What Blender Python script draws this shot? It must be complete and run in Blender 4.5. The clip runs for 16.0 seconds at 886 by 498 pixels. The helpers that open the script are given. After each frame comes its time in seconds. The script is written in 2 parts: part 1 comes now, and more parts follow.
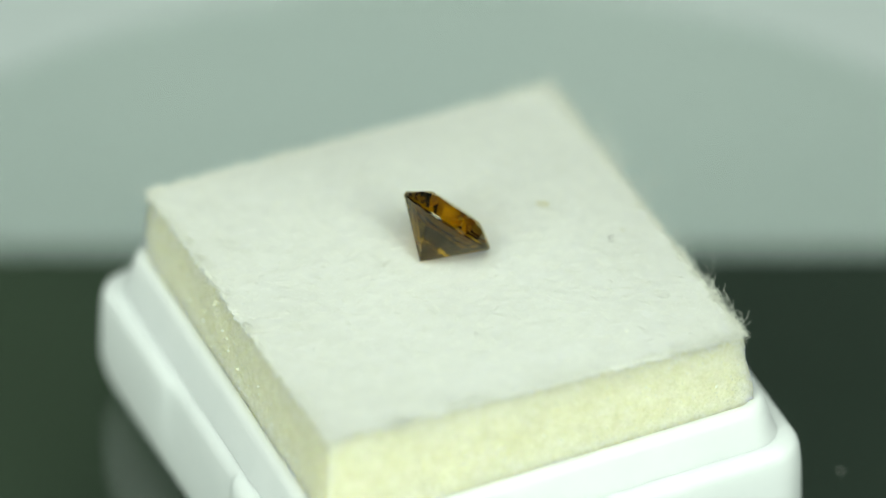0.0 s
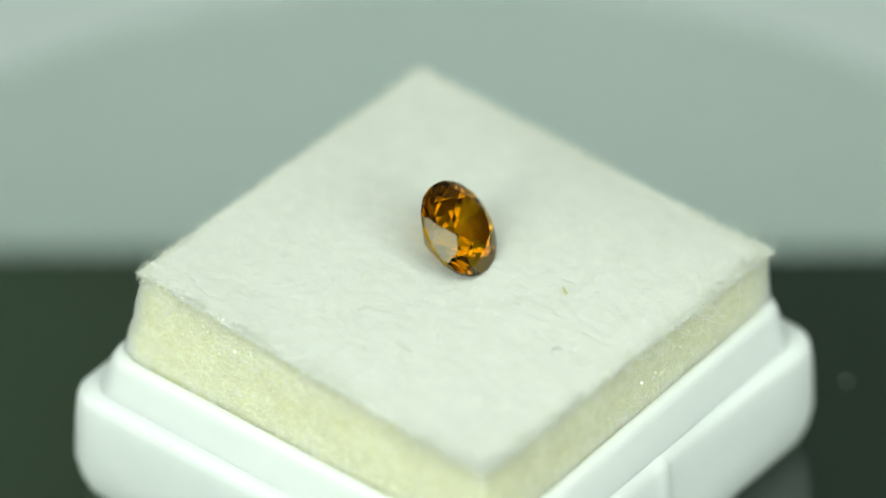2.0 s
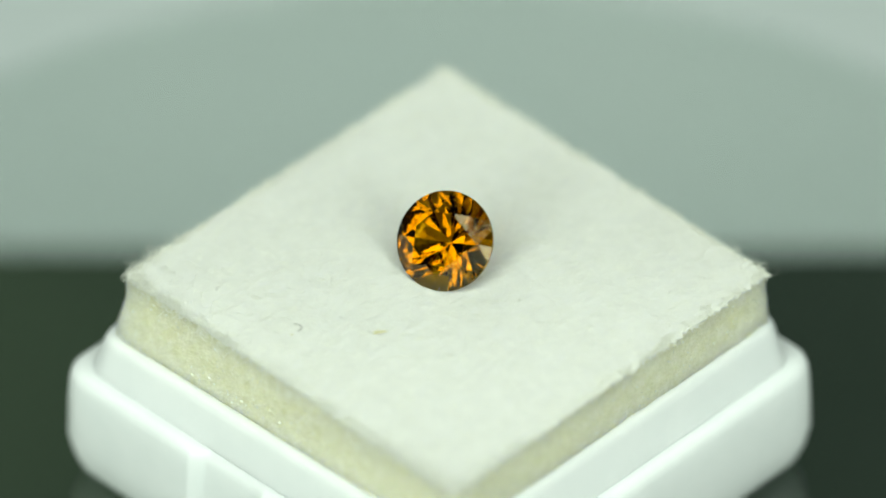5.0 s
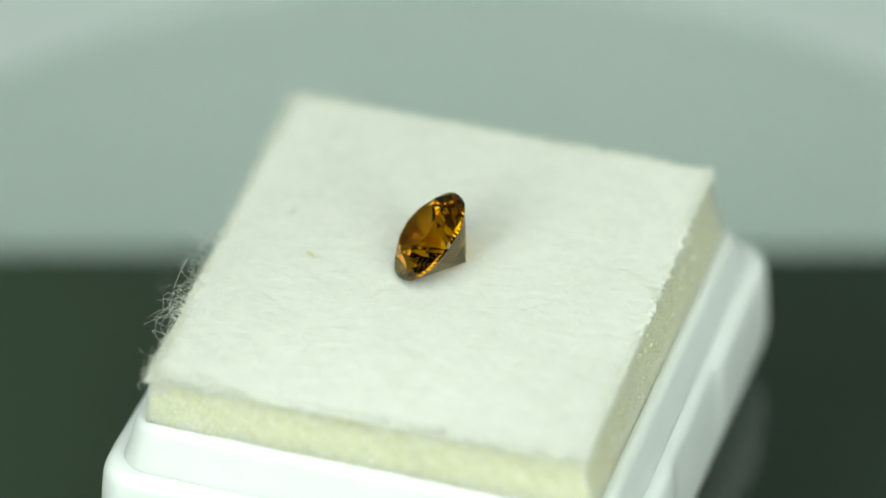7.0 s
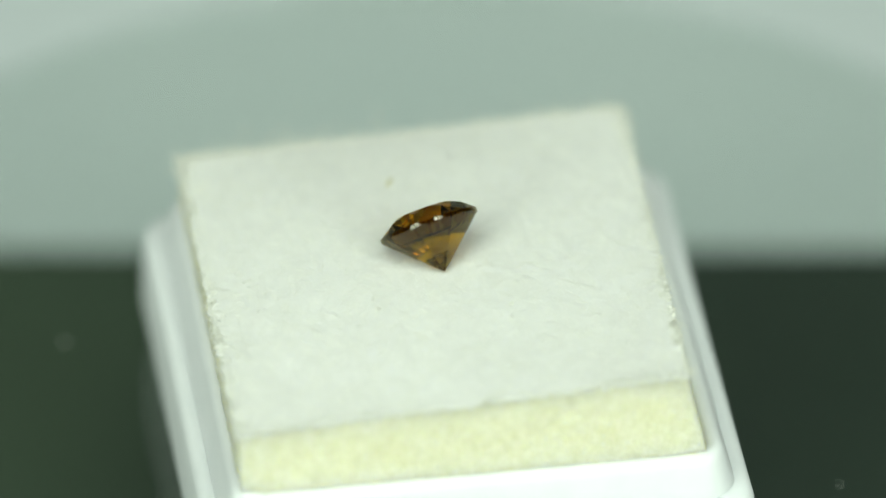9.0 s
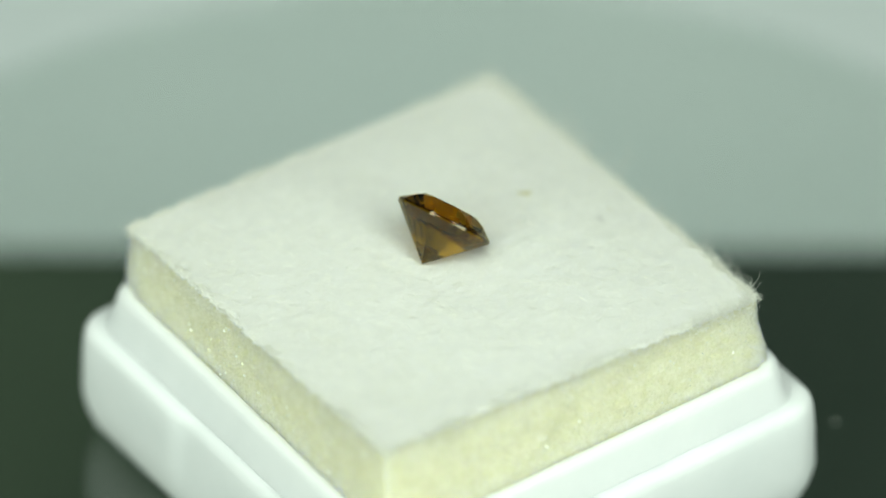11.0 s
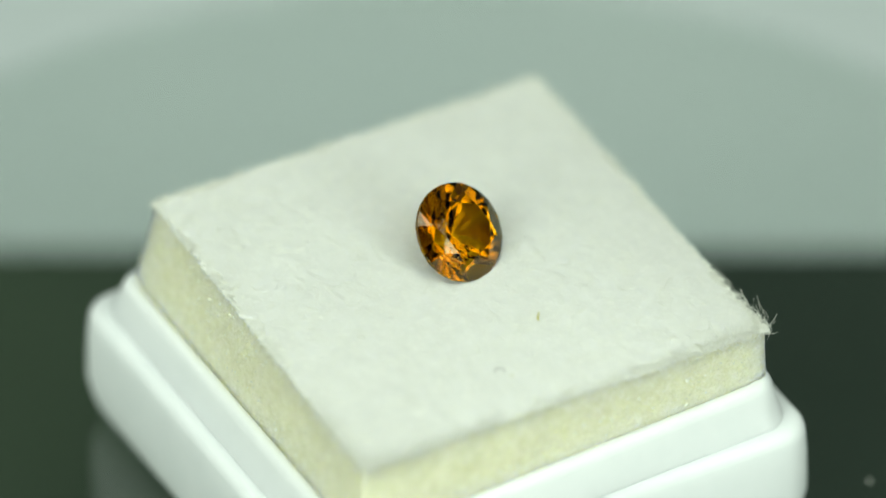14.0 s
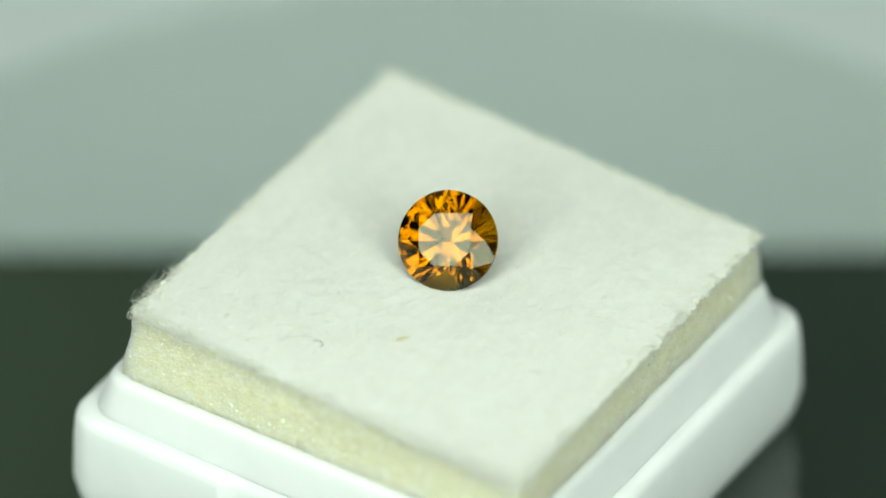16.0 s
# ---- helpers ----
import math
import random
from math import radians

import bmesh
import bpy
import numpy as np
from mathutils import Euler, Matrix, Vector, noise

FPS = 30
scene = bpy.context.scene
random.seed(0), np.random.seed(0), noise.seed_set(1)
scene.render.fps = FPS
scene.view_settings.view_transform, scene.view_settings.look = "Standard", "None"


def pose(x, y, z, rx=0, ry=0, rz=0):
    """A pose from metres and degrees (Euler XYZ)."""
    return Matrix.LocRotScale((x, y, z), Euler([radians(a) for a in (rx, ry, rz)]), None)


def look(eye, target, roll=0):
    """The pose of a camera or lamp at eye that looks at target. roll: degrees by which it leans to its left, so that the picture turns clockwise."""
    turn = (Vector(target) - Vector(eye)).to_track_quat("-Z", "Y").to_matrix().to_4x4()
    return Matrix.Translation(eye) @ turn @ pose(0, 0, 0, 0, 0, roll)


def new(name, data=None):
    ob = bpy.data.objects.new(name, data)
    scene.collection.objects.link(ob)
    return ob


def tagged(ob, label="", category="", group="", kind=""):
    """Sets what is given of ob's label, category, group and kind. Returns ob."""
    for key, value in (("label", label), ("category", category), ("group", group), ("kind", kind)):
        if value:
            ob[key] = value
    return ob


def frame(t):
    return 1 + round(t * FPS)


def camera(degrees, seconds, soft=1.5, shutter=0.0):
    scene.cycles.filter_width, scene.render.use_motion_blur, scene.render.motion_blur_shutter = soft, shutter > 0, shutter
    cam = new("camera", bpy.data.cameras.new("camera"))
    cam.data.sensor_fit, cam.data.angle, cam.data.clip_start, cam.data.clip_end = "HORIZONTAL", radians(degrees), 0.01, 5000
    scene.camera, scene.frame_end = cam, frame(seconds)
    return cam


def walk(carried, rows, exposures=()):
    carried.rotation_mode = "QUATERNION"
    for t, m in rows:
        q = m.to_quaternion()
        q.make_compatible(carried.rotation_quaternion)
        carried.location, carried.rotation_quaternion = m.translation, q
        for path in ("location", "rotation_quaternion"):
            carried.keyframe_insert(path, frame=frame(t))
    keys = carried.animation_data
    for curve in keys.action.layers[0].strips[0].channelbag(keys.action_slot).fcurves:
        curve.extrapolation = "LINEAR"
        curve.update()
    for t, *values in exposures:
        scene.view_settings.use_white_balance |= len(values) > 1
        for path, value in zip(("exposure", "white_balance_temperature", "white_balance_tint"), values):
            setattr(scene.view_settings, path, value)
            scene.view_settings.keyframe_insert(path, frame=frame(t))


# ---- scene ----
MM = 0.001
HB = 15.5                       # height of the cloth's top above the box's underside, mm
PAD_Z = 60.0                    # height of the cloth's top above the table, mm
TILT, DIST, FOV = 39.45, 471.8, 6.216
RATE, PHASE = 31.7556, 21.62    # degrees a second, clockwise from above

# ---- camera: stands still on its stand ----
cam = camera(FOV, 16.0, soft=1.6)
ct, st = math.cos(radians(TILT)), math.sin(radians(TILT))
aim = Vector((0.0, 0.539 * st, PAD_Z + 0.539 * ct)) * MM
eye = aim - Vector((0.0, ct, -st)) * DIST * MM
cam.data.dof.use_dof = True
cam.data.dof.focus_distance = 0.4695
cam.data.dof.aperture_fstop = 11.5
walk(cam, [(0, look(eye, aim)), (16, look(eye, aim))], exposures=[(0, 0.15), (1, 0.15), (2.5, 0.11), (4, 0.10), (6.5, 0.13), (8, 0.15), (12.5, 0.15), (14.5, 0.10), (16, 0.10)])

# ---- light: top and two front panels; added, unseen: low fill behind the stand, closed grey walls ----
world = bpy.data.worlds.new("world")
scene.world = world
world.use_nodes = True
world.node_tree.nodes["Background"].inputs[0].default_value = (0.9, 1.0, 0.95, 1)
world.node_tree.nodes["Background"].inputs[1].default_value = 0.3


def panel_lamp(name, at, to, sx, sy, power, colour):
    data = bpy.data.lights.new(name, "AREA")
    data.shape, data.size, data.size_y, data.energy, data.color = "RECTANGLE", sx, sy, power, colour
    ob = new(name, data)
    ob.matrix_world = look(at, to)
    return ob


LIGHT = (0.875, 1.0, 0.875)
panel_lamp("top_light", (0, -0.16, 0.50), (0, 0, 0.06), 0.34, 0.24, 1.08, LIGHT)
# low fill lamp, added to brighten the upright front faces
panel_lamp("low_fill", (0, -0.47, 0.13), (0, 0, 0.055), 0.70, 0.17, 0.29, LIGHT)
for s, power in ((-1, 1.26), (1, 1.10)):
    panel_lamp("front_light", (s * 0.235, -0.30, 0.30), (0, 0, 0.06), 0.15, 0.42, power, LIGHT)


# ---- materials ----
def material(name, rough=0.6, colour=(0.8, 0.8, 0.8)):
    m = bpy.data.materials.new(name)
    m.use_nodes = True
    b = m.node_tree.nodes["Principled BSDF"]
    b.inputs["Roughness"].default_value = rough
    b.inputs["Base Color"].default_value = (*colour, 1)
    return m, m.node_tree, b


def noise_mix(nt, b, scales, stops, bump=0.0, bump_scale=0.0, dist=0.001, detail=6.0):
    """Base colour from two noises laid over one another, and a fine relief."""
    tc = nt.nodes.new("ShaderNodeTexCoord")
    last = None
    for sc in scales:
        n = nt.nodes.new("ShaderNodeTexNoise")
        n.inputs["Scale"].default_value = sc
        n.inputs["Detail"].default_value = detail
        nt.links.new(tc.outputs["Object"], n.inputs["Vector"])
        if last is None:
            last = n.outputs["Fac"]
        else:
            mx = nt.nodes.new("ShaderNodeMath")
            mx.operation = "MULTIPLY_ADD"
            mx.inputs[1].default_value = 0.5
            nt.links.new(n.outputs["Fac"], mx.inputs[0])
            half = nt.nodes.new("ShaderNodeMath")
            half.operation = "MULTIPLY"
            half.inputs[1].default_value = 0.5
            nt.links.new(last, half.inputs[0])
            nt.links.new(half.outputs[0], mx.inputs[2])
            last = mx.outputs[0]
    ramp = nt.nodes.new("ShaderNodeValToRGB")
    ramp.color_ramp.elements[0].position, ramp.color_ramp.elements[1].position = 0.32, 0.68
    ramp.color_ramp.elements[0].color = (*stops[0], 1)
    ramp.color_ramp.elements[1].color = (*stops[1], 1)
    nt.links.new(last, ramp.inputs[0])
    nt.links.new(ramp.outputs[0], b.inputs["Base Color"])
    if bump:
        n = nt.nodes.new("ShaderNodeTexNoise")
        n.inputs["Scale"].default_value = bump_scale
        n.inputs["Detail"].default_value = 4
        nt.links.new(tc.outputs["Object"], n.inputs["Vector"])
        bp = nt.nodes.new("ShaderNodeBump")
        bp.inputs["Strength"].default_value = bump
        bp.inputs["Distance"].default_value = dist
        nt.links.new(n.outputs["Fac"], bp.inputs["Height"])
        nt.links.new(bp.outputs[0], b.inputs["Normal"])
    return tc


# white cotton-like cloth
cloth_mat, nt, b = material("cloth", 0.95)
noise_mix(nt, b, (900, 130), ((0.81, 0.81, 0.725), (0.90, 0.90, 0.815)), 0.10, 3200, 0.0001)
b.inputs["Subsurface Weight"].default_value = 0.55
b.inputs["Subsurface Radius"].default_value = (0.0006, 0.0006, 0.0005)
b.inputs["Subsurface Scale"].default_value = 1.0
b.inputs["Sheen Weight"].default_value = 0.25

# fine white fibres that let light through
fibre_mat = bpy.data.materials.new("fibre")
fibre_mat.use_nodes = True
nt = fibre_mat.node_tree
nt.nodes.remove(nt.nodes["Principled BSDF"])
df = nt.nodes.new("ShaderNodeBsdfDiffuse")
df.inputs["Color"].default_value = (0.97, 0.97, 0.90, 1)
tl = nt.nodes.new("ShaderNodeBsdfTranslucent")
tl.inputs["Color"].default_value = (0.97, 0.97, 0.92, 1)
ms = nt.nodes.new("ShaderNodeMixShader")
ms.inputs[0].default_value = 0.3
nt.links.new(df.outputs[0], ms.inputs[1])
nt.links.new(tl.outputs[0], ms.inputs[2])
nt.links.new(ms.outputs[0], nt.nodes["Material Output"].inputs[0])


# pale yellow open-cell foam
foam_mat, nt, b = material("foam", 0.75)
tc = noise_mix(nt, b, (5200, 1500), ((0.74, 0.72, 0.47), (0.89, 0.87, 0.67)), 0.0)
nt.nodes["Color Ramp"].color_ramp.elements[0].position, nt.nodes["Color Ramp"].color_ramp.elements[1].position = 0.35, 0.65
b.inputs["Subsurface Weight"].default_value = 0.9
b.inputs["Subsurface Radius"].default_value = (0.0035, 0.0033, 0.0018)
b.inputs["Subsurface Scale"].default_value = 1.0
vor = nt.nodes.new("ShaderNodeTexVoronoi")
vor.inputs["Scale"].default_value = 4500
nt.links.new(tc.outputs["Object"], vor.inputs["Vector"])
bp = nt.nodes.new("ShaderNodeBump")
bp.inputs["Strength"].default_value, bp.inputs["Distance"].default_value = 0.6, 0.00015
nt.links.new(vor.outputs["Distance"], bp.inputs["Height"])
nt.links.new(bp.outputs[0], b.inputs["Normal"])
glint_mat, nt, b = material("foam_film", 0.12, (0.85, 0.86, 0.74))
b.inputs["Specular IOR Level"].default_value = 0.9

# white moulded plastic
plastic_mat, nt, b = material("white_plastic", 0.46)
noise_mix(nt, b, (60, 420), ((0.79, 0.82, 0.83), (0.85, 0.87, 0.88)), 0.08, 700, 0.0002)
b.inputs["Subsurface Weight"].default_value = 0.5
b.inputs["Subsurface Radius"].default_value = (0.0022, 0.0022, 0.0022)
b.inputs["Specular IOR Level"].default_value = 0.35
b.inputs["Subsurface Scale"].default_value = 1.0

# amber gemstone, polished
gem_mat = bpy.data.materials.new("amber_gem")
gem_mat.use_nodes = True
nt = gem_mat.node_tree
nt.nodes.remove(nt.nodes["Principled BSDF"])
rf = nt.nodes.new("ShaderNodeBsdfRefraction")
rf.inputs["Color"].default_value = (0.79, 0.575, 0.05, 1)
rf.inputs["Roughness"].default_value, rf.inputs["IOR"].default_value = 0.0, 1.82
gs = nt.nodes.new("ShaderNodeBsdfGlossy")
gs.inputs["Roughness"].default_value = 0.0
fr = nt.nodes.new("ShaderNodeFresnel")
fr.inputs["IOR"].default_value = 1.82
ms = nt.nodes.new("ShaderNodeMixShader")
# the stone's body colour deepens each time light is turned back inside it
tint = nt.nodes.new("ShaderNodeValToRGB")
tint.color_ramp.elements[0].position, tint.color_ramp.elements[1].position = 0.93, 0.995
tint.color_ramp.elements[0].color = (0.66, 0.62, 0.47, 1)
tint.color_ramp.elements[1].color = (0.64, 0.50, 0.09, 1)
nt.links.new(fr.outputs[0], tint.inputs[0])
nt.links.new(tint.outputs[0], gs.inputs["Color"])
nt.links.new(fr.outputs[0], ms.inputs[0])
nt.links.new(rf.outputs[0], ms.inputs[1])
nt.links.new(gs.outputs[0], ms.inputs[2])
nt.links.new(ms.outputs[0], nt.nodes["Material Output"].inputs[0])

# clear glass plate with a green cast
plate_mat = bpy.data.materials.new("plate_glass")
plate_mat.use_nodes = True
nt = plate_mat.node_tree
nt.nodes.remove(nt.nodes["Principled BSDF"])
tp = nt.nodes.new("ShaderNodeBsdfTransparent")
tp.inputs["Color"].default_value = (0.955, 0.985, 0.965, 1)
gs = nt.nodes.new("ShaderNodeBsdfGlossy")
gs.inputs["Roughness"].default_value = 0.01
ms = nt.nodes.new("ShaderNodeMixShader")
ms.inputs[0].default_value = 0.085
nt.links.new(tp.outputs[0], ms.inputs[1])
nt.links.new(gs.outputs[0], ms.inputs[2])
nt.links.new(ms.outputs[0], nt.nodes["Material Output"].inputs[0])

# dark painted board; brighter light on its left is painted in as paler olive
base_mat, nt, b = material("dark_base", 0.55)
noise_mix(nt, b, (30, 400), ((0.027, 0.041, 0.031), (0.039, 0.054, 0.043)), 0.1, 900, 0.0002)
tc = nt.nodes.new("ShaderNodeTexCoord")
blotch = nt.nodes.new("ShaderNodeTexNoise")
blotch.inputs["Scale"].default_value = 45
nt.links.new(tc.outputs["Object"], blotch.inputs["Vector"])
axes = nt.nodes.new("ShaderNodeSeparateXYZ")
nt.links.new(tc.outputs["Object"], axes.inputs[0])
# painted light: colour ramp along x, its edge broken up by the blotches
light_ramp = nt.nodes.new("ShaderNodeMath")
light_ramp.operation = "MULTIPLY_ADD"
light_ramp.inputs[1].default_value = -22.0
nt.links.new(axes.outputs["X"], light_ramp.inputs[0])
nt.links.new(blotch.outputs["Fac"], light_ramp.inputs[2])
light_mask = nt.nodes.new("ShaderNodeMapRange")
light_mask.inputs["From Min"].default_value, light_mask.inputs["From Max"].default_value = 0.2, 1.1
nt.links.new(light_ramp.outputs[0], light_mask.inputs["Value"])
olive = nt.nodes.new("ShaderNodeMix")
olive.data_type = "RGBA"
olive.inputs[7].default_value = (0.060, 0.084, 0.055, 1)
nt.links.new(light_mask.outputs[0], olive.inputs[0])
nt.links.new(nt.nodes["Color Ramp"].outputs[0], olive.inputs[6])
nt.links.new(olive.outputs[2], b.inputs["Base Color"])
table_mat, nt, b = material("table_sheet", 0.8)
noise_mix(nt, b, (9, 60), ((0.71, 0.775, 0.785), (0.76, 0.815, 0.825)))
# dark fabrics of the added, unseen enclosure
surround_mat, nt, b = material("surround_fabric", 0.9)
noise_mix(nt, b, (5, 900), ((0.028, 0.031, 0.028), (0.042, 0.046, 0.042)), 0.1, 1500, 0.0003)
front_wall_mat, nt, b = material("front_surround", 0.9)
noise_mix(nt, b, (5, 900), ((0.025, 0.025, 0.025), (0.04, 0.04, 0.04)), 0.1, 1500, 0.0003)
back_mat, nt, b = material("grey_fabric", 0.9)
noise_mix(nt, b, (5, 900), ((0.07, 0.08, 0.07), (0.10, 0.11, 0.10)), 0.1, 1500, 0.0003)
fleck_mat, nt, b = material("straw_fleck", 0.7)
noise_mix(nt, b, (1500, 6000), ((0.54, 0.50, 0.20), (0.70, 0.66, 0.36)))
dust_mat, nt, b = material("dark_speck", 0.8, (0.06, 0.05, 0.04))


# ---- building helpers ----
def part(name, bm, mat, parent=None, label="", smooth=False):
    me = bpy.data.meshes.new(name)
    bmesh.ops.recalc_face_normals(bm, faces=bm.faces[:])
    bm.to_mesh(me)
    bm.free()
    me.materials.append(mat)
    if smooth:
        me.polygons.foreach_set("use_smooth", [True] * len(me.polygons))
    ob = new(name, me)
    if parent:
        ob.parent = parent
    if label:
        ob["label"] = label
    return ob


def rounded_square(half, radius, per=8, straight=10):
    """Points round a square with rounded corners, counter-clockwise, mm."""
    pts = []
    for k in range(4):
        a0 = k * math.pi / 2
        c, s = math.cos(a0), math.sin(a0)
        cx, cy = half - radius, half - radius
        for i in range(per + 1):
            a = math.pi / 2 * i / per
            x, y = cx + radius * math.cos(a), cy + radius * math.sin(a)
            pts.append((c * x - s * y, s * x + c * y))
        for i in range(1, straight):
            y0, x0 = half, cx - 2 * cx * i / straight
            pts.append((c * x0 - s * y0, s * x0 + c * y0))
    return pts


def box_bm(x0, x1, y0, y1, z0, z1, bevel=0.0):
    bm = bmesh.new()
    bmesh.ops.create_cube(bm, size=1)
    for v in bm.verts:
        v.co = Vector(((x0 + x1) / 2 + v.co.x * (x1 - x0), (y0 + y1) / 2 + v.co.y * (y1 - y0), (z0 + z1) / 2 + v.co.z * (z1 - z0))) * MM
    if bevel:
        bmesh.ops.bevel(bm, geom=bm.edges[:], offset=bevel * MM, segments=3, affect="EDGES", profile=0.5)
    return bm


def lathe_bm(profile, seg=96):
    """A turned body from (radius, height) pairs in mm, closed at both ends."""
    bm = bmesh.new()
    rings = [[bm.verts.new((r * MM * math.cos(2 * math.pi * i / seg), r * MM * math.sin(2 * math.pi * i / seg), z * MM)) for i in range(seg)] for r, z in profile]
    for a, c in zip(rings, rings[1:]):
        for i in range(seg):
            bm.faces.new((a[i], a[(i + 1) % seg], c[(i + 1) % seg], c[i]))
    bm.faces.new(rings[0])
    bm.faces.new(rings[-1])
    return bm


# ---- the setting ----
FLOOR_T = 6
ob = part("table", box_bm(-520, 520, -620, 420, -FLOOR_T, 0), table_mat)
tagged(ob, "pale grey-green matt table sheet under the turntable", "table", kind="structure")
# walls and ceiling: unseen, added to darken what gem and glass reflect
ob = part("wall_back", box_bm(-520, 520, 420, 426, 0, 640), back_mat)
tagged(ob, "unseen dark grey fabric back wall, added to dim reflections in the glass", "wall", kind="structure")
ob = part("wall_left", box_bm(-526, -520, -620, 420, 0, 640), surround_mat)
tagged(ob, "unseen dark grey fabric side wall, added to keep the gem's reflections dark", "wall", kind="structure")
ob = part("wall_right", box_bm(520, 526, -620, 420, 0, 640), surround_mat)
tagged(ob, "unseen dark grey fabric side wall, added to keep the gem's reflections dark", "wall", kind="structure")
ob = part("wall_front", box_bm(-520, 520, -626, -620, 0, 640), front_wall_mat)
tagged(ob, "unseen dark fabric wall behind the camera, added to keep the gem's reflections dark", "wall", kind="structure")
ob = part("ceiling", box_bm(-526, 526, -626, 426, 640, 646), surround_mat)
tagged(ob, "unseen dark grey fabric ceiling, added to keep the gem's reflections dark", "ceiling", kind="structure")

# ---- turntable: dark motor base, spindle, glass plate ----
BOX_Z = PAD_Z - HB            # underside of the box = top of the glass
BASE_TOP = PAD_Z - 30.0
base = new("motor_stand")
tagged(base, "dark green-black board, one side's brighter light painted in olive, with a spindle", "turntable")
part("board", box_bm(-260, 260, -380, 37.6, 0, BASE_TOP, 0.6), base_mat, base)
part("spindle", lathe_bm([(7, BASE_TOP - 0.02), (7, BOX_Z - 0.5)], 48), base_mat, base, "short dark spindle")
plate = part("turntable_plate", lathe_bm([(46.0, -0.5), (46.0, 0.0)], 160), plate_mat)
plate.location = (0, 0, BOX_Z * MM)
tagged(plate, "round clear glass turntable plate with a green cast", "turntable plate")

# ---- gem box: white base with a raised tray, foam pad and cloth ----
# all in the box's own space: origin on the axis at the underside, turned and shifted as it stands on the plate
BT, BX, BY = 3.2, 0.23, 0.07
IN_BOX = Matrix.Translation((BX * MM, BY * MM, 0)) @ Matrix.Rotation(radians(BT), 4, "Z")
RIM, LEDGE = HB - 5.28, HB - 7.65
gem_box = new("gem_box")
tagged(gem_box, "open white plastic gem box with a foam pad", "gem box")


def notch(u, side):
    """How deep the thumb notch is along a side: a soft start and a sharp end; longer, with a nub, on one side."""
    k = min(max((5.8 - u) / 1.9, 0.0), 1.0)
    k = k * k * (3 - 2 * k) * (1.0 if u > -4.4 else 0.0)
    if side > 0:
        k = max(k, min(max((12.5 - u) / 8.5, 0.0), 1.0) if u > -4.4 else 0.0) * 1.5
        if 0.3 < u < 1.3:
            k -= 1.2 * (1 - abs(u - 0.8) / 0.5)
    return k


def outer_shape(half, radius, reach):
    """The outer wall's outline, drawn in to reach along the thumb notches of two opposite sides."""
    out = []
    for x, y in rounded_square(half, radius, 8, 60):
        for s in (-1, 1):
            if s * x > half - 0.05 and abs(y) < half - radius:
                x += s * (reach - half) * notch(y, s)
        out.append((x, y))
    return out


def loft(rings, dy=0.0, lean=0.0):
    """Walls between outlines of equal point count: (points, height) pairs in mm; lean: how much higher the rim is on the +y side."""
    bm = bmesh.new()
    low = rings[0][1]
    high = max(z for _, z in rings)
    vs = [[bm.verts.new(IN_BOX @ Vector((x * MM, (y + dy) * MM, (z + lean * (y + 14) / 28 * (z - low) / (high - low)) * MM))) for x, y in pts] for pts, z in rings]
    n = len(vs[0])
    for a, c in zip(vs, vs[1:]):
        for i in range(n):
            bm.faces.new((a[i], a[(i + 1) % n], c[(i + 1) % n], c[i]))
    bm.faces.new(vs[0])
    bm.faces.new(vs[-1])
    return bm


OUT, TRAY = 16.05, 14.35
PROFILE = ((1.5, 1.6, 1.5, 0.0), (0.9, 1.8, 0.9, 0.2), (0.5, 2.0, 0.5, 0.7), (0.2, 2.1, 0.22, 1.6), (0.0, 2.1, 0.10, 2.8), (0.03, 2.1, 0.24, 4.2),
           (0.1, 2.0, 0.38, 5.8), (0.22, 1.9, 0.52, LEDGE - 0.75), (0.32, 1.85, 0.64, LEDGE - 0.35), (0.55, 1.75, 0.88, LEDGE - 0.08), (0.85, 1.6, 1.12, LEDGE))
rings = [(outer_shape(OUT - a, radius, OUT - c), z) for a, radius, c, z in PROFILE]
rings.append((outer_shape(TRAY - 0.6, 1.4, TRAY - 0.6), LEDGE + 0.02))
part("base", loft(rings, -0.12), plastic_mat, gem_box, "", True)
r_out = [(rounded_square(TRAY + 0.60, 1.9), LEDGE - 0.3), (rounded_square(TRAY + 0.45, 1.85), LEDGE + 0.12), (rounded_square(TRAY + 0.24, 1.75), LEDGE + 0.6),
         (rounded_square(TRAY - 0.06, 1.6), RIM - 0.5), (rounded_square(TRAY - 0.22, 1.5), RIM - 0.18), (rounded_square(TRAY - 0.45, 1.4), RIM),
         (rounded_square(TRAY - 0.85, 1.2), RIM - 0.02), (rounded_square(TRAY - 1.0, 1.1), RIM - 0.25), (rounded_square(TRAY - 1.02, 1.0), LEDGE)]
part("tray", loft(r_out, -0.1, 0.5), plastic_mat, gem_box, "raised white tray wall round the foam", True)


# corners of the cloth in plate space (x, y, height over the plate): far-left, far-right, near-right, near-left at the start
CORNER = {"a": (-13.45, 13.03, -0.79), "c": (12.48, 14.38, -1.42), "b": (13.80, -11.97, -0.70), "d": (-11.97, -12.79, 0.20)}


def pad_point(u, v):
    """A point of the pad's top, u and v from 0 to 1, mm in plate space: corners droop, the middle is flat."""
    p = np.array(CORNER["d"]) * (1 - u) * (1 - v) + np.array(CORNER["b"]) * u * (1 - v) + np.array(CORNER["a"]) * (1 - u) * v + np.array(CORNER["c"]) * u * v
    flat = p[2] * (1 - (1 - (2 * u - 1) ** 2) * (1 - (2 * v - 1) ** 2)) ** 1.2
    return Vector((p[0], p[1], HB + flat))


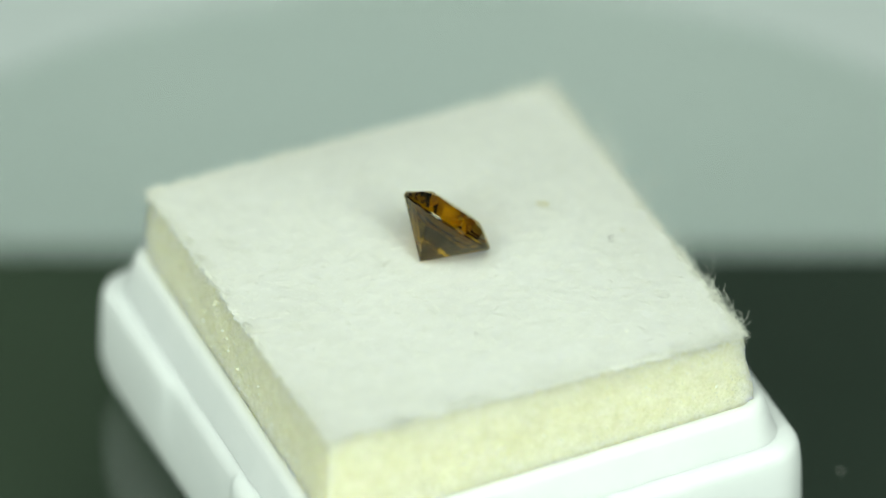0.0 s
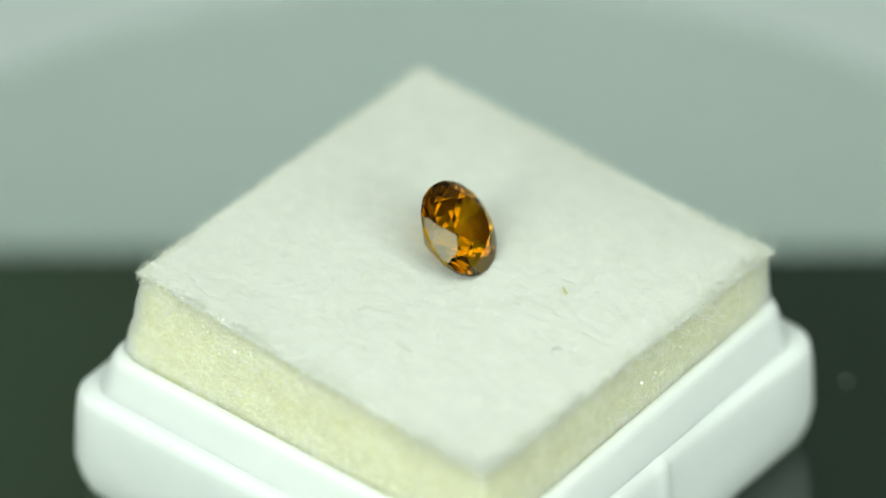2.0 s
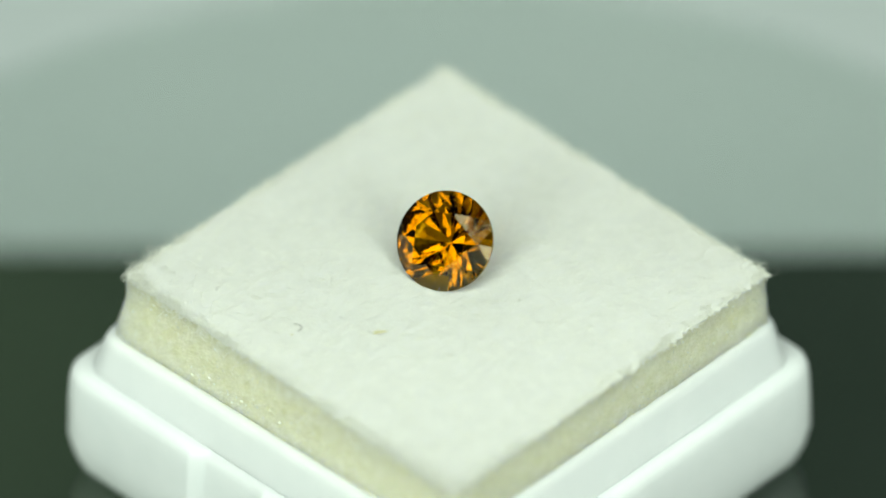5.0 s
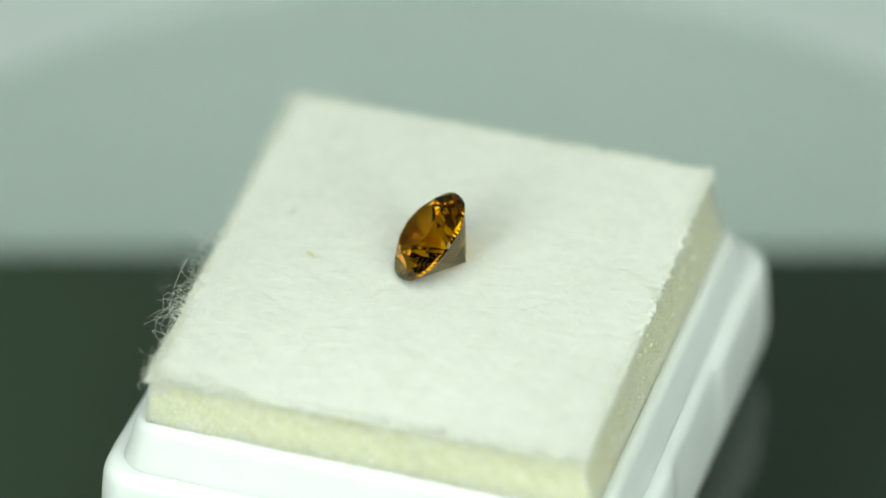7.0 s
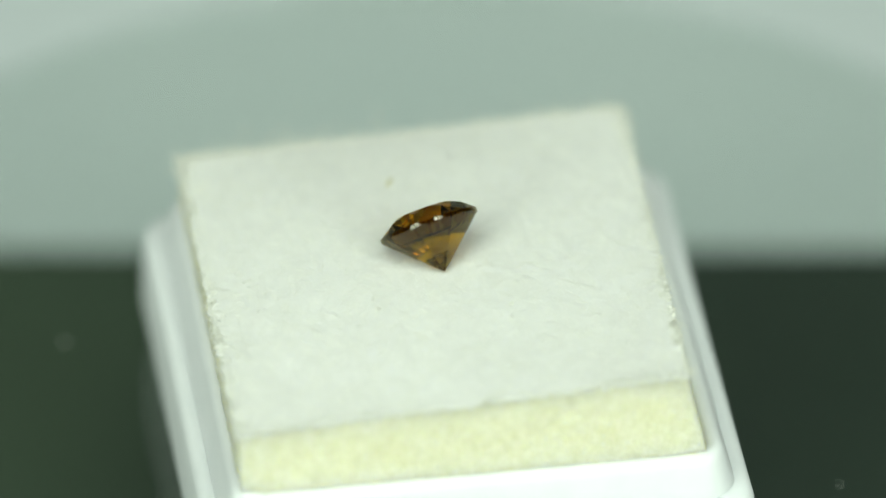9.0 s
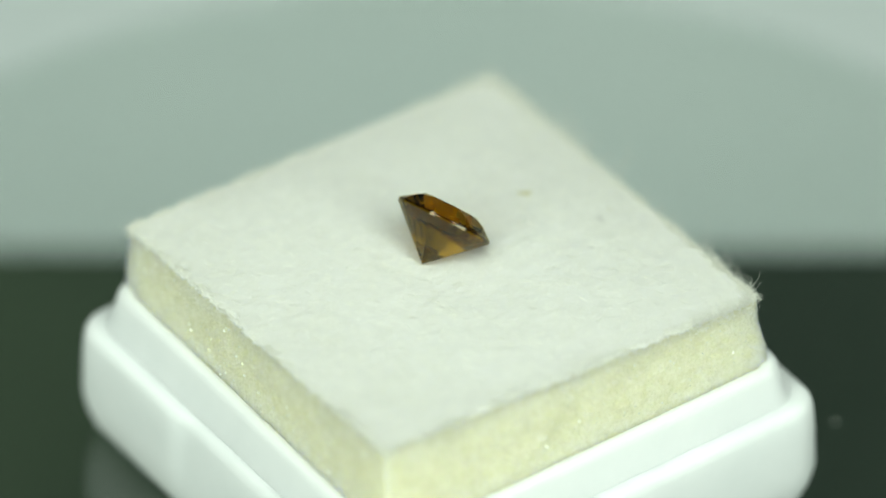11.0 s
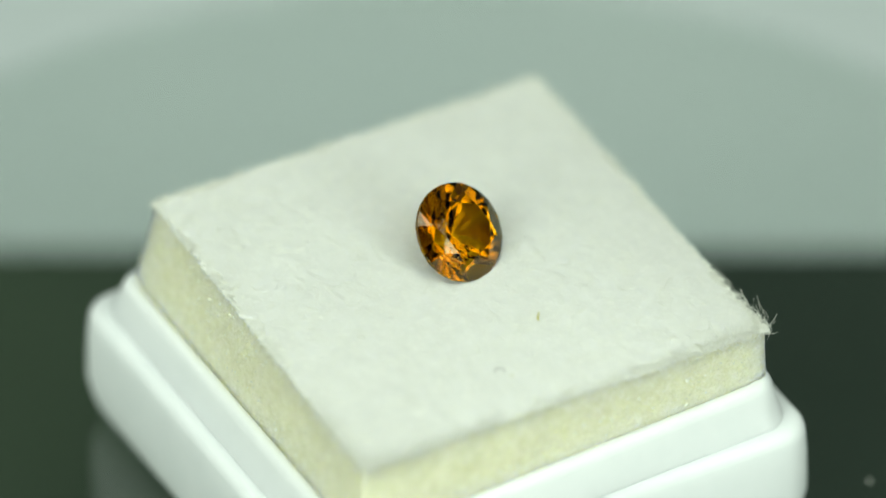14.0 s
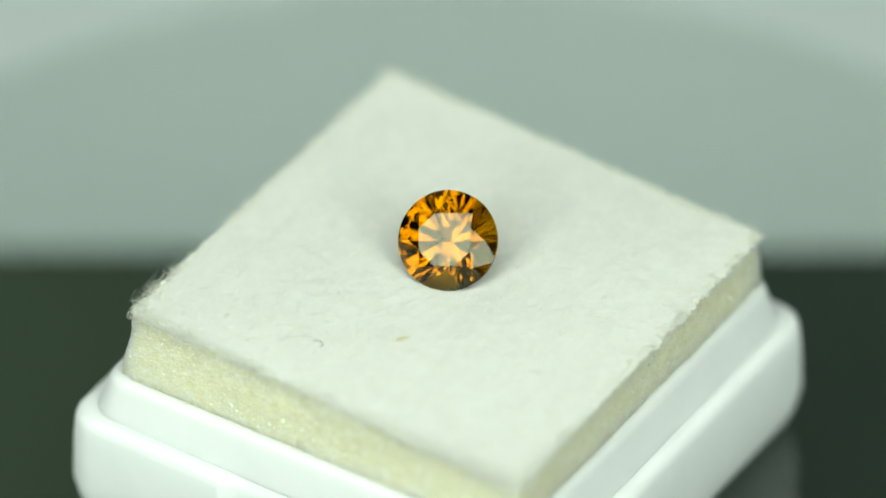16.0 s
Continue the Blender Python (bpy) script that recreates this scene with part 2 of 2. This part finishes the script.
def foam_bm():
    bm = bmesh.new()
    n, lay = 130, 26
    def ring(k):
        pts = []
        for side in range(4):
            for i in range(n):
                f = i / n
                u, v = ((f, 0), (1, f), (1 - f, 1), (0, 1 - f))[side]
                p = pad_point(u, v)
                inner = IN_BOX @ Vector(((2 * u - 1) * 13.56 * MM, (2 * v - 1) * 13.56 * MM, 0)) / MM
                w = k / lay
                x, y = inner.x * (1 - w) + p.x * w, inner.y * (1 - w) + p.y * w
                z = (RIM - 1.5) * (1 - w) + (p.z - 0.22) * w
                q = noise.noise(Vector((x, y, z)) * 0.55) * 0.14 + noise.noise(Vector((x, y, z)) * 3.4) * 0.06 + noise.noise(Vector((x, y, z)) * 7.0) * 0.03
                dx, dy = x - BX, y - BY
                r = math.hypot(dx, dy)
                amt = q * min(1.0, (lay - k) / 2)
                if k == 0:
                    amt = 0.0
                pts.append(bm.verts.new(Vector((x + dx / r * amt, y + dy / r * amt, z)) * MM))
        return pts
    rs = [ring(k) for k in range(lay + 1)]
    m = len(rs[0])
    for a, c in zip(rs, rs[1:]):
        for i in range(m):
            bm.faces.new((a[i], a[(i + 1) % m], c[(i + 1) % m], c[i]))
    bm.faces.new(rs[0])
    bm.faces.new(rs[-1])
    return bm


pad = part("foam_pad", foam_bm(), foam_mat, gem_box, "pale yellow open-cell foam pad", True)


def cloth_height(x, y):
    """Fine ribs and lumps of the cloth, mm."""
    rib = 0.006 * math.sin(2 * math.pi * (y + 0.5 * noise.noise(Vector((x * 0.5, y * 0.5, 2)))) / 0.62)
    lumps = 0.022 * noise.noise(Vector((x * 0.9, y * 1.5, 0))) + 0.022 * noise.noise(Vector((x * 1.5, y * 2.0, 11))) + 0.010 * noise.noise(Vector((x * 3.2, y * 3.6, 3)))
    return rib * (0.5 + 0.8 * noise.noise(Vector((x * 0.3, y * 0.3, 7)))) + lumps


def cloth_bm():
    n = 190
    verts, faces = [], []
    for j in range(n + 1):
        for i in range(n + 1):
            u, v = i / n, j / n
            p = pad_point(u, v)
            p.z += cloth_height(p.x, p.y)
            e = min(i, n - i, j, n - j)
            if e < 4:
                p.z -= (0.03, 0.008, 0.0, 0.0)[e]
            if e < 6:
                p.z += (1 - e / 6) * (0.15 * noise.noise(Vector((p.x * 2.2, p.y * 2.2, 21))) + 0.11 * noise.noise(Vector((p.x * 6, p.y * 6, 23))))
            if e < 3:
                q = 0.20 * noise.noise(Vector((p.x * 1.3, p.y * 1.3, 5))) + 0.17 * noise.noise(Vector((p.x * 4, p.y * 4, 5))) + 0.14 * noise.noise(Vector((p.x * 10, p.y * 10, 5)))
                q = (q + 0.10) * (1.0, 0.6, 0.25)[e]
                p.x += q * (2 * u - 1) 
                p.y += q * (2 * v - 1) 
            verts.append(p * MM)
    w = n + 1
    top = len(verts)
    for j in range(w):
        for i in range(w):
            verts.append(verts[j * w + i] - Vector((0, 0, 0.12 * MM)))
    for j in range(n):
        for i in range(n):
            a = j * w + i
            faces.append((a, a + 1, a + 1 + w, a + w))
            faces.append((a + w + top, a + 1 + w + top, a + 1 + top, a + top))
    rim = [i for i in range(w)] + [j * w + n for j in range(1, w)] + [n * w + i for i in range(n - 1, -1, -1)] + [j * w for j in range(n - 1, 0, -1)]
    low = len(verts)
    verts += [verts[a].copy() for a in rim] + [verts[a + top].copy() for a in rim]
    m = len(rim)
    for i in range(m):
        k = (i + 1) % m
        faces.append((low + m + i, low + m + k, low + k, low + i))
    me = bpy.data.meshes.new("cloth")
    me.from_pydata(verts, [], faces)
    me.polygons.foreach_set("use_smooth", [True] * len(faces))
    me.materials.append(cloth_mat)
    return me


cloth = new("cloth", cloth_bm())
cloth.parent = gem_box
cloth["label"] = "white brushed cotton cloth with frayed edges"


# ---- gemstone ----
def brilliant_bm(R, pav, crown):
    """A round brilliant cut out of a cylinder, girdle at z = 0, mm."""
    bm = lathe_bm([(R, -pav - 1), (R, crown + 1)], 64)
    def cut(no, point):
        no = Vector(no).normalized()
        r = bmesh.ops.bisect_plane(bm, geom=bm.verts[:] + bm.edges[:] + bm.faces[:], plane_co=Vector(point) * MM, plane_no=no, clear_outer=True, dist=1e-8)
        es = [e for e in r["geom_cut"] if isinstance(e, bmesh.types.BMEdge)]
        if es:
            bmesh.ops.contextual_create(bm, geom=es)
    table = 0.565 * R
    cut((0, 0, 1), (0, 0, crown))
    g = 0.035 * R
    rise = crown - g
    mains = math.atan2(rise, R - table)
    for k in range(8):
        a = math.pi / 4 * k
        c, s = math.cos(a), math.sin(a)
        cut((c * math.sin(mains), s * math.sin(mains), math.cos(mains)), (c * R, s * R, g))
    for k in range(16):
        a = math.pi / 8 * (k + 0.5)
        c, s = math.cos(a), math.sin(a)
        t = mains + radians(5.5)
        cut((c * math.sin(t), s * math.sin(t), math.cos(t)), (c * R * 0.993, s * R * 0.993, g))
    for k in range(8):
        a = math.pi / 4 * (k + 0.5)
        c, s = math.cos(a), math.sin(a)
        t = mains - radians(13)
        q = table * math.cos(math.pi / 8)
        cut((c * math.sin(t), s * math.sin(t), math.cos(t)), (c * q, s * q, crown))
    pm = math.atan2(pav - g, R)
    for k in range(8):
        a = math.pi / 4 * k
        c, s = math.cos(a), math.sin(a)
        cut((c * math.sin(pm), s * math.sin(pm), -math.cos(pm)), (0, 0, -pav))
    for k in range(16):
        a = math.pi / 8 * (k + 0.5)
        c, s = math.cos(a), math.sin(a)
        t = pm + radians(0.6)
        cut((c * math.sin(t), s * math.sin(t), -math.cos(t)), (c * R * 0.997, s * R * 0.997, -g))
    return bm


GEM_C, GEM_AX = Vector((0.543, 0.764, HB + 2.06)), Vector((0.6954, 0.2598, 0.6701)).normalized()
GEM_SPIN = -12.5
gem = new("gemstone")
gz = GEM_AX
gx = Vector((0, 0, 1)).cross(gz).normalized()
gy = gz.cross(gx)
turn = Matrix((gx, gy, gz)).transposed().to_4x4()
solid = brilliant_bm(2.92, 2.82, 0.95)
bmesh.ops.recalc_face_normals(solid, faces=solid.faces[:])
solid.normal_update()


def zone(face):
    """Which part of the stone a facet belongs to, by the way it faces."""
    z = face.normal.z
    return "table_facet" if z > 0.99 else "crown" if z > 0.05 else "girdle" if z > -0.05 else "pavilion"


for name, label in (("table_facet", "large flat polished top facet"), ("crown", ""), ("girdle", "thin frosted rim"), ("pavilion", "deep pointed underside")):
    bm = solid.copy()
    bmesh.ops.delete(bm, geom=[f for f in bm.faces if zone(f) != name], context="FACES")
    me = bpy.data.meshes.new(name)
    bm.to_mesh(me)
    bm.free()
    me.materials.append(gem_mat)
    me.transform(Matrix.Translation(GEM_C * MM) @ turn @ Matrix.Rotation(radians(GEM_SPIN), 4, "Z"))
    facet = new(name, me)
    facet.parent = gem
    if label:
        facet["label"] = label
solid.free()
tagged(gem, "round brilliant-cut amber gemstone lying tilted on the cloth", "gemstone")

# ---- fleck on the cloth ----
bm = bmesh.new()
bmesh.ops.create_uvsphere(bm, u_segments=10, v_segments=8, radius=1)
for v in bm.verts:
    v.co = Vector((v.co.x * 0.42 * (1 - 0.4 * v.co.x), v.co.y * 0.08 + 0.06 * v.co.x ** 2, v.co.z * 0.06)) * MM
fleck = part("straw_fleck", bm, fleck_mat, None, "", True)
fleck.data.transform(Matrix.Translation(Vector((7.31, 2.37, HB + 0.06)) * MM) @ Matrix.Rotation(radians(-28), 4, "Z"))
tagged(fleck, "tiny yellow straw fleck lying on the cloth", "fleck")

# ---- fibres and foam films ----
rng = np.random.default_rng(5)


def tubes_mesh(name, paths, radii, mat):
    """Many thin three-sided threads in one mesh; paths: arrays of points in mm."""
    verts, faces, base = [], [], 0
    for pts, r in zip(paths, radii):
        n = len(pts)
        tang = np.gradient(pts, axis=0)
        tang /= np.linalg.norm(tang, axis=1)[:, None] + 1e-9
        side = np.cross(tang, (0.31, 0.22, 0.92))
        side /= np.linalg.norm(side, axis=1)[:, None] + 1e-9
        up = np.cross(tang, side)
        taper = np.linspace(1.0, 0.55, n)[:, None] * r
        for k in range(3):
            a = 2 * math.pi * k / 3
            verts.append((pts + (side * math.cos(a) + up * math.sin(a)) * taper) * MM)
        for k in range(3):
            p, q = base + k * n, base + (k + 1) % 3 * n
            faces.extend((p + i, q + i, q + i + 1, p + i + 1) for i in range(n - 1))
        base += 3 * n
    me = bpy.data.meshes.new(name)
    me.from_pydata(np.concatenate(verts), [], faces)
    me.polygons.foreach_set("use_smooth", [True] * len(faces))
    me.materials.append(mat)
    return me


def thread(start, heading, length, curl, lift, n=7):
    """A curly thread from a point: heading in the plane, with a random bend."""
    pts, p, a = [], np.array(start, float), heading
    bend = rng.choice((-1, 1)) * rng.uniform(0.35, 1.0) * curl
    z = lift
    for i in range(n):
        pts.append(p.copy())
        step = length / (n - 1)
        p = p + step * np.array((math.cos(a), math.sin(a), z))
        a += bend / n + rng.normal(0, 0.18)
        z += rng.normal(0, 0.16) - lift * 0.34
    return np.array(pts)


# short nap lying all over the cloth
paths, radii = [], []
for i in range(10500):
    u, v = rng.random(2)
    p = pad_point(u, v)
    ang = rng.normal(0, 0.8) + (math.pi if rng.random() < 0.5 else 0)
    paths.append(thread((p.x, p.y, p.z + cloth_height(p.x, p.y) - 0.02), ang, rng.uniform(0.25, 0.8), 2.4, rng.uniform(0.05, 0.6), 4))
    radii.append(rng.uniform(0.006, 0.013))
nap = new("nap", tubes_mesh("nap", paths, radii, fibre_mat))
nap.parent = cloth
tagged(nap, "fine white brushed nap of the cloth", kind="stuff")

# frayed edges: thickest round one corner and along the sides that meet there
paths, radii = [], []


def fray(count, where, length, curl, spread):
    for i in range(count):
        u, v, out = where()
        p = pad_point(min(max(u, 0.0), 1.0), min(max(v, 0.0), 1.0))
        ang = out + rng.normal(0, spread)
        loose = length > 1.0
        paths.append(thread((p.x, p.y, p.z - rng.uniform(-0.04, 0.12)), ang, rng.uniform(0.4, 1.0) * length, curl, rng.uniform(-0.35, 0.25) if loose else rng.uniform(-0.7, 0.5), 20 if loose else 9))
        radii.append(rng.uniform(0.010, 0.017) if loose else rng.uniform(0.008, 0.015))


EDGES = (lambda: (rng.random(), 0.0, -math.pi / 2), lambda: (rng.random(), 1.0, math.pi / 2), lambda: (1.0, rng.random(), 0.0), lambda: (0.0, rng.random(), math.pi))
for edge in EDGES:
    fray(170, edge, 0.5, 3.0, 0.9)
    fray(90, edge, 0.28, 5.0, 1.0)



def fluff(tufts, side):
    """Tufts of upright fuzz that break up the outline of a side, some thin, some full."""
    for i in range(tufts):
        f = rng.random()
        lean, rise, full = rng.normal(0, 0.7), rng.uniform(0.1, 1.1), rng.uniform(0.4, 1.0)
        for k in range(int(4 + 11 * full)):
            g, inset = min(max(f + rng.normal(0, 0.006), 0.0), 1.0), abs(rng.normal(0, 0.010))
            u, v = ((g, inset), (1 - inset, g), (1 - g, 1 - inset), (inset, 1 - g))[side]
            p = pad_point(u, v)
            ang = (-math.pi / 2, 0.0, math.pi / 2, math.pi)[side] + lean + rng.normal(0, 0.6)
            paths.append(thread((p.x, p.y, p.z - rng.uniform(-0.03, 0.08)), ang, rng.uniform(0.25, 0.75) * (0.5 + 0.6 * full), 4.0, rise * rng.uniform(0.4, 1.2), 7))
            radii.append(rng.uniform(0.007, 0.014))


for side, tufts in enumerate((75, 85, 85, 75)):
    fluff(tufts, side)
# long curls: thickest on one side and round the corner beside it, a few at the others
fray(300, lambda: (1.0, 1 - abs(rng.normal(0, 0.22)), 0.0), 1.15, 7.0, 0.9)
fray(80, lambda: (1.0, 1 - abs(rng.normal(0.26, 0.15)), 0.0), 3.0, 5.5, 0.8)
fray(80, lambda: (1 - abs(rng.normal(0, 0.08)), 1.0, math.pi / 2), 1.3, 6.0, 0.9)
fray(380, lambda: (1.0, abs(rng.normal(0, 0.22)), 0.0), 1.15, 7.0, 0.9)
fray(36, lambda: (1.0, rng.uniform(0.0, 0.33), 0.0), 1.9, 7.0, 0.8)
fray(150, lambda: (1 - abs(rng.normal(0, 0.14)), 0.0, -math.pi / 2), 1.2, 6.0, 0.9)
fray(40, lambda: (0.0, 0.24 + rng.normal(0, 0.03), math.pi), 1.0, 6.0, 0.9)
fray(30, lambda: (0.0, abs(rng.normal(0, 0.05)), math.pi), 1.2, 6.0, 1.0)
fray(30, lambda: (0.0, 1 - abs(rng.normal(0, 0.05)), math.pi), 1.2, 6.0, 1.0)
frays = new("frayed_edge", tubes_mesh("frayed_edge", paths, radii, fibre_mat))
frays.parent = cloth
tagged(frays, "loose curled white fibres along the cloth's cut edges", kind="stuff")

# knotted thread ends that bead along the cut edges
ico = bmesh.new()
bmesh.ops.create_icosphere(ico, subdivisions=1, radius=1)
ball = np.array([v.co[:] for v in ico.verts])
ball_faces = np.array([[v.index for v in f.verts] for f in ico.faces])
ico.free()
verts, faces = [], []
for side in range(4):
    for i in range(150):
        f = (i + rng.uniform(0.1, 0.9)) / 150
        u, v = ((f, 0), (1, f), (1 - f, 1), (0, 1 - f))[side]
        p = pad_point(u, v)
        size = rng.uniform(0.06, 0.13)
        c = np.array((p.x, p.y, p.z + rng.uniform(-0.13, 0.02))) + rng.normal(0, 0.05, 3)
        q = ball * size * rng.uniform(0.6, 1.25, 3) * (1 + rng.normal(0, 0.14, (len(ball), 1)))
        faces.append(ball_faces + len(ball) * len(verts))
        verts.append((c + q) * MM)
me = bpy.data.meshes.new("thread_end")
me.from_pydata(np.concatenate(verts), [], np.concatenate(faces).tolist())
me.polygons.foreach_set("use_smooth", [True] * len(me.polygons))
me.materials.append(fibre_mat)
ends = new("thread_end", me)
ends.parent = cloth
tagged(ends, "beaded white thread ends along the cloth's cut edge", kind="stuff")

# glossy cell films that sparkle on the foam's cut sides
verts, faces = [], []
for i in range(1100):
    side, f, w = rng.integers(4), rng.random(), rng.uniform(0.3, 0.97)
    u, v = ((f, 0), (1, f), (1 - f, 1), (0, 1 - f))[side]
    p = pad_point(u, v)
    inner = IN_BOX @ Vector(((2 * u - 1) * 13.56 * MM, (2 * v - 1) * 13.56 * MM, 0)) / MM
    c = np.array((inner.x * (1 - w) + p.x * w, inner.y * (1 - w) + p.y * w, (RIM - 1.5) * (1 - w) + (p.z - 0.22) * w))
    d = c[:2] - (BX, BY)
    c[:2] += 0.02 * d / np.linalg.norm(d)
    a, e = rng.normal(size=3), rng.normal(size=3)
    a /= np.linalg.norm(a)
    e = np.cross(a, e)
    e /= np.linalg.norm(e)
    s = rng.uniform(0.03, 0.115)
    k = len(verts)
    verts += [tuple((c + s * q) * MM) for q in (a, e, -0.8 * a, -1.1 * e)]
    faces.append((k, k + 1, k + 2, k + 3))
me = bpy.data.meshes.new("cell_films")
me.from_pydata(verts, [], faces)
me.materials.append(glint_mat)
films = new("cell_film", me)
films.parent = pad
tagged(films, "tiny glossy cell films in the foam", kind="stuff")



# ---- specks of dust on the box and lint on the glass ----
def speck(name, at, size, mat, label, group, seed):
    bm = bmesh.new()
    bmesh.ops.create_icosphere(bm, subdivisions=2, radius=1)
    for v in bm.verts:
        k = 1 + 0.5 * noise.noise(v.co * 1.7 + Vector((seed, 0, 0)))
        v.co = (Vector(at) + Vector((v.co.x * size * 1.3, v.co.y * size, v.co.z * size * 0.6)) * k) * MM
    ob = part(name, bm, mat, None, "", True)
    return tagged(ob, label, "speck", group)


riders = []
for i, (x, y, z, d) in enumerate([(-13.6, -0.5, RIM + 0.02, 0.055), (-10.73, -14.36, RIM - 1.1, 0.05), (-14.9, -10.7, LEDGE + 0.03, 0.045)]):
    riders.append(speck("dust_speck", (x, y, z), d, dust_mat, "tiny dark dust speck stuck on the white box", "dust specks on the box", i))
bend = [(10.02 + 0.24 * math.cos(a), -1.5 + 0.3 * math.sin(a)) for a in np.linspace(0.9, 4.6, 12)]
hair_path = np.array([(x, y, pad_point((x + 12.7) / 26.0, (y + 12.4) / 26.0).z + 0.05 + cloth_height(x, y)) for x, y in bend])
hair_mat, nt, b = material("dark_lint", 0.7, (0.10, 0.085, 0.06))
hair = new("lint_thread", tubes_mesh("lint_thread", [hair_path], [0.022], hair_mat))
riders.append(tagged(hair, "short curled dark lint thread lying on the cloth", "lint"))
riders.append(speck("cloth_fleck", (10.8, -1.1, HB - 0.28), 0.05, fleck_mat, "tiny pale yellow fleck caught in the cloth nap", "", 9))
for i, (x, y) in enumerate([(-22.0, -3.2), (21.5, -9.5), (13.1, 21.5), (-4.5, -23.0)]):
    riders.append(speck("lint", (x, y, 0.05), 0.06 + 0.02 * (i % 3), fibre_mat, "small white lint speck lying on the glass plate", "lint on the plate", 20 + i))


def motions():
    rows = [(0.5 * k, PHASE - RATE * 0.5 * k) for k in range(33)]
    for ob in (plate, gem_box, gem, fleck, *riders):
        walk(ob, [(t, pose(0, 0, BOX_Z * MM, 0, 0, a)) for t, a in rows])


motions()
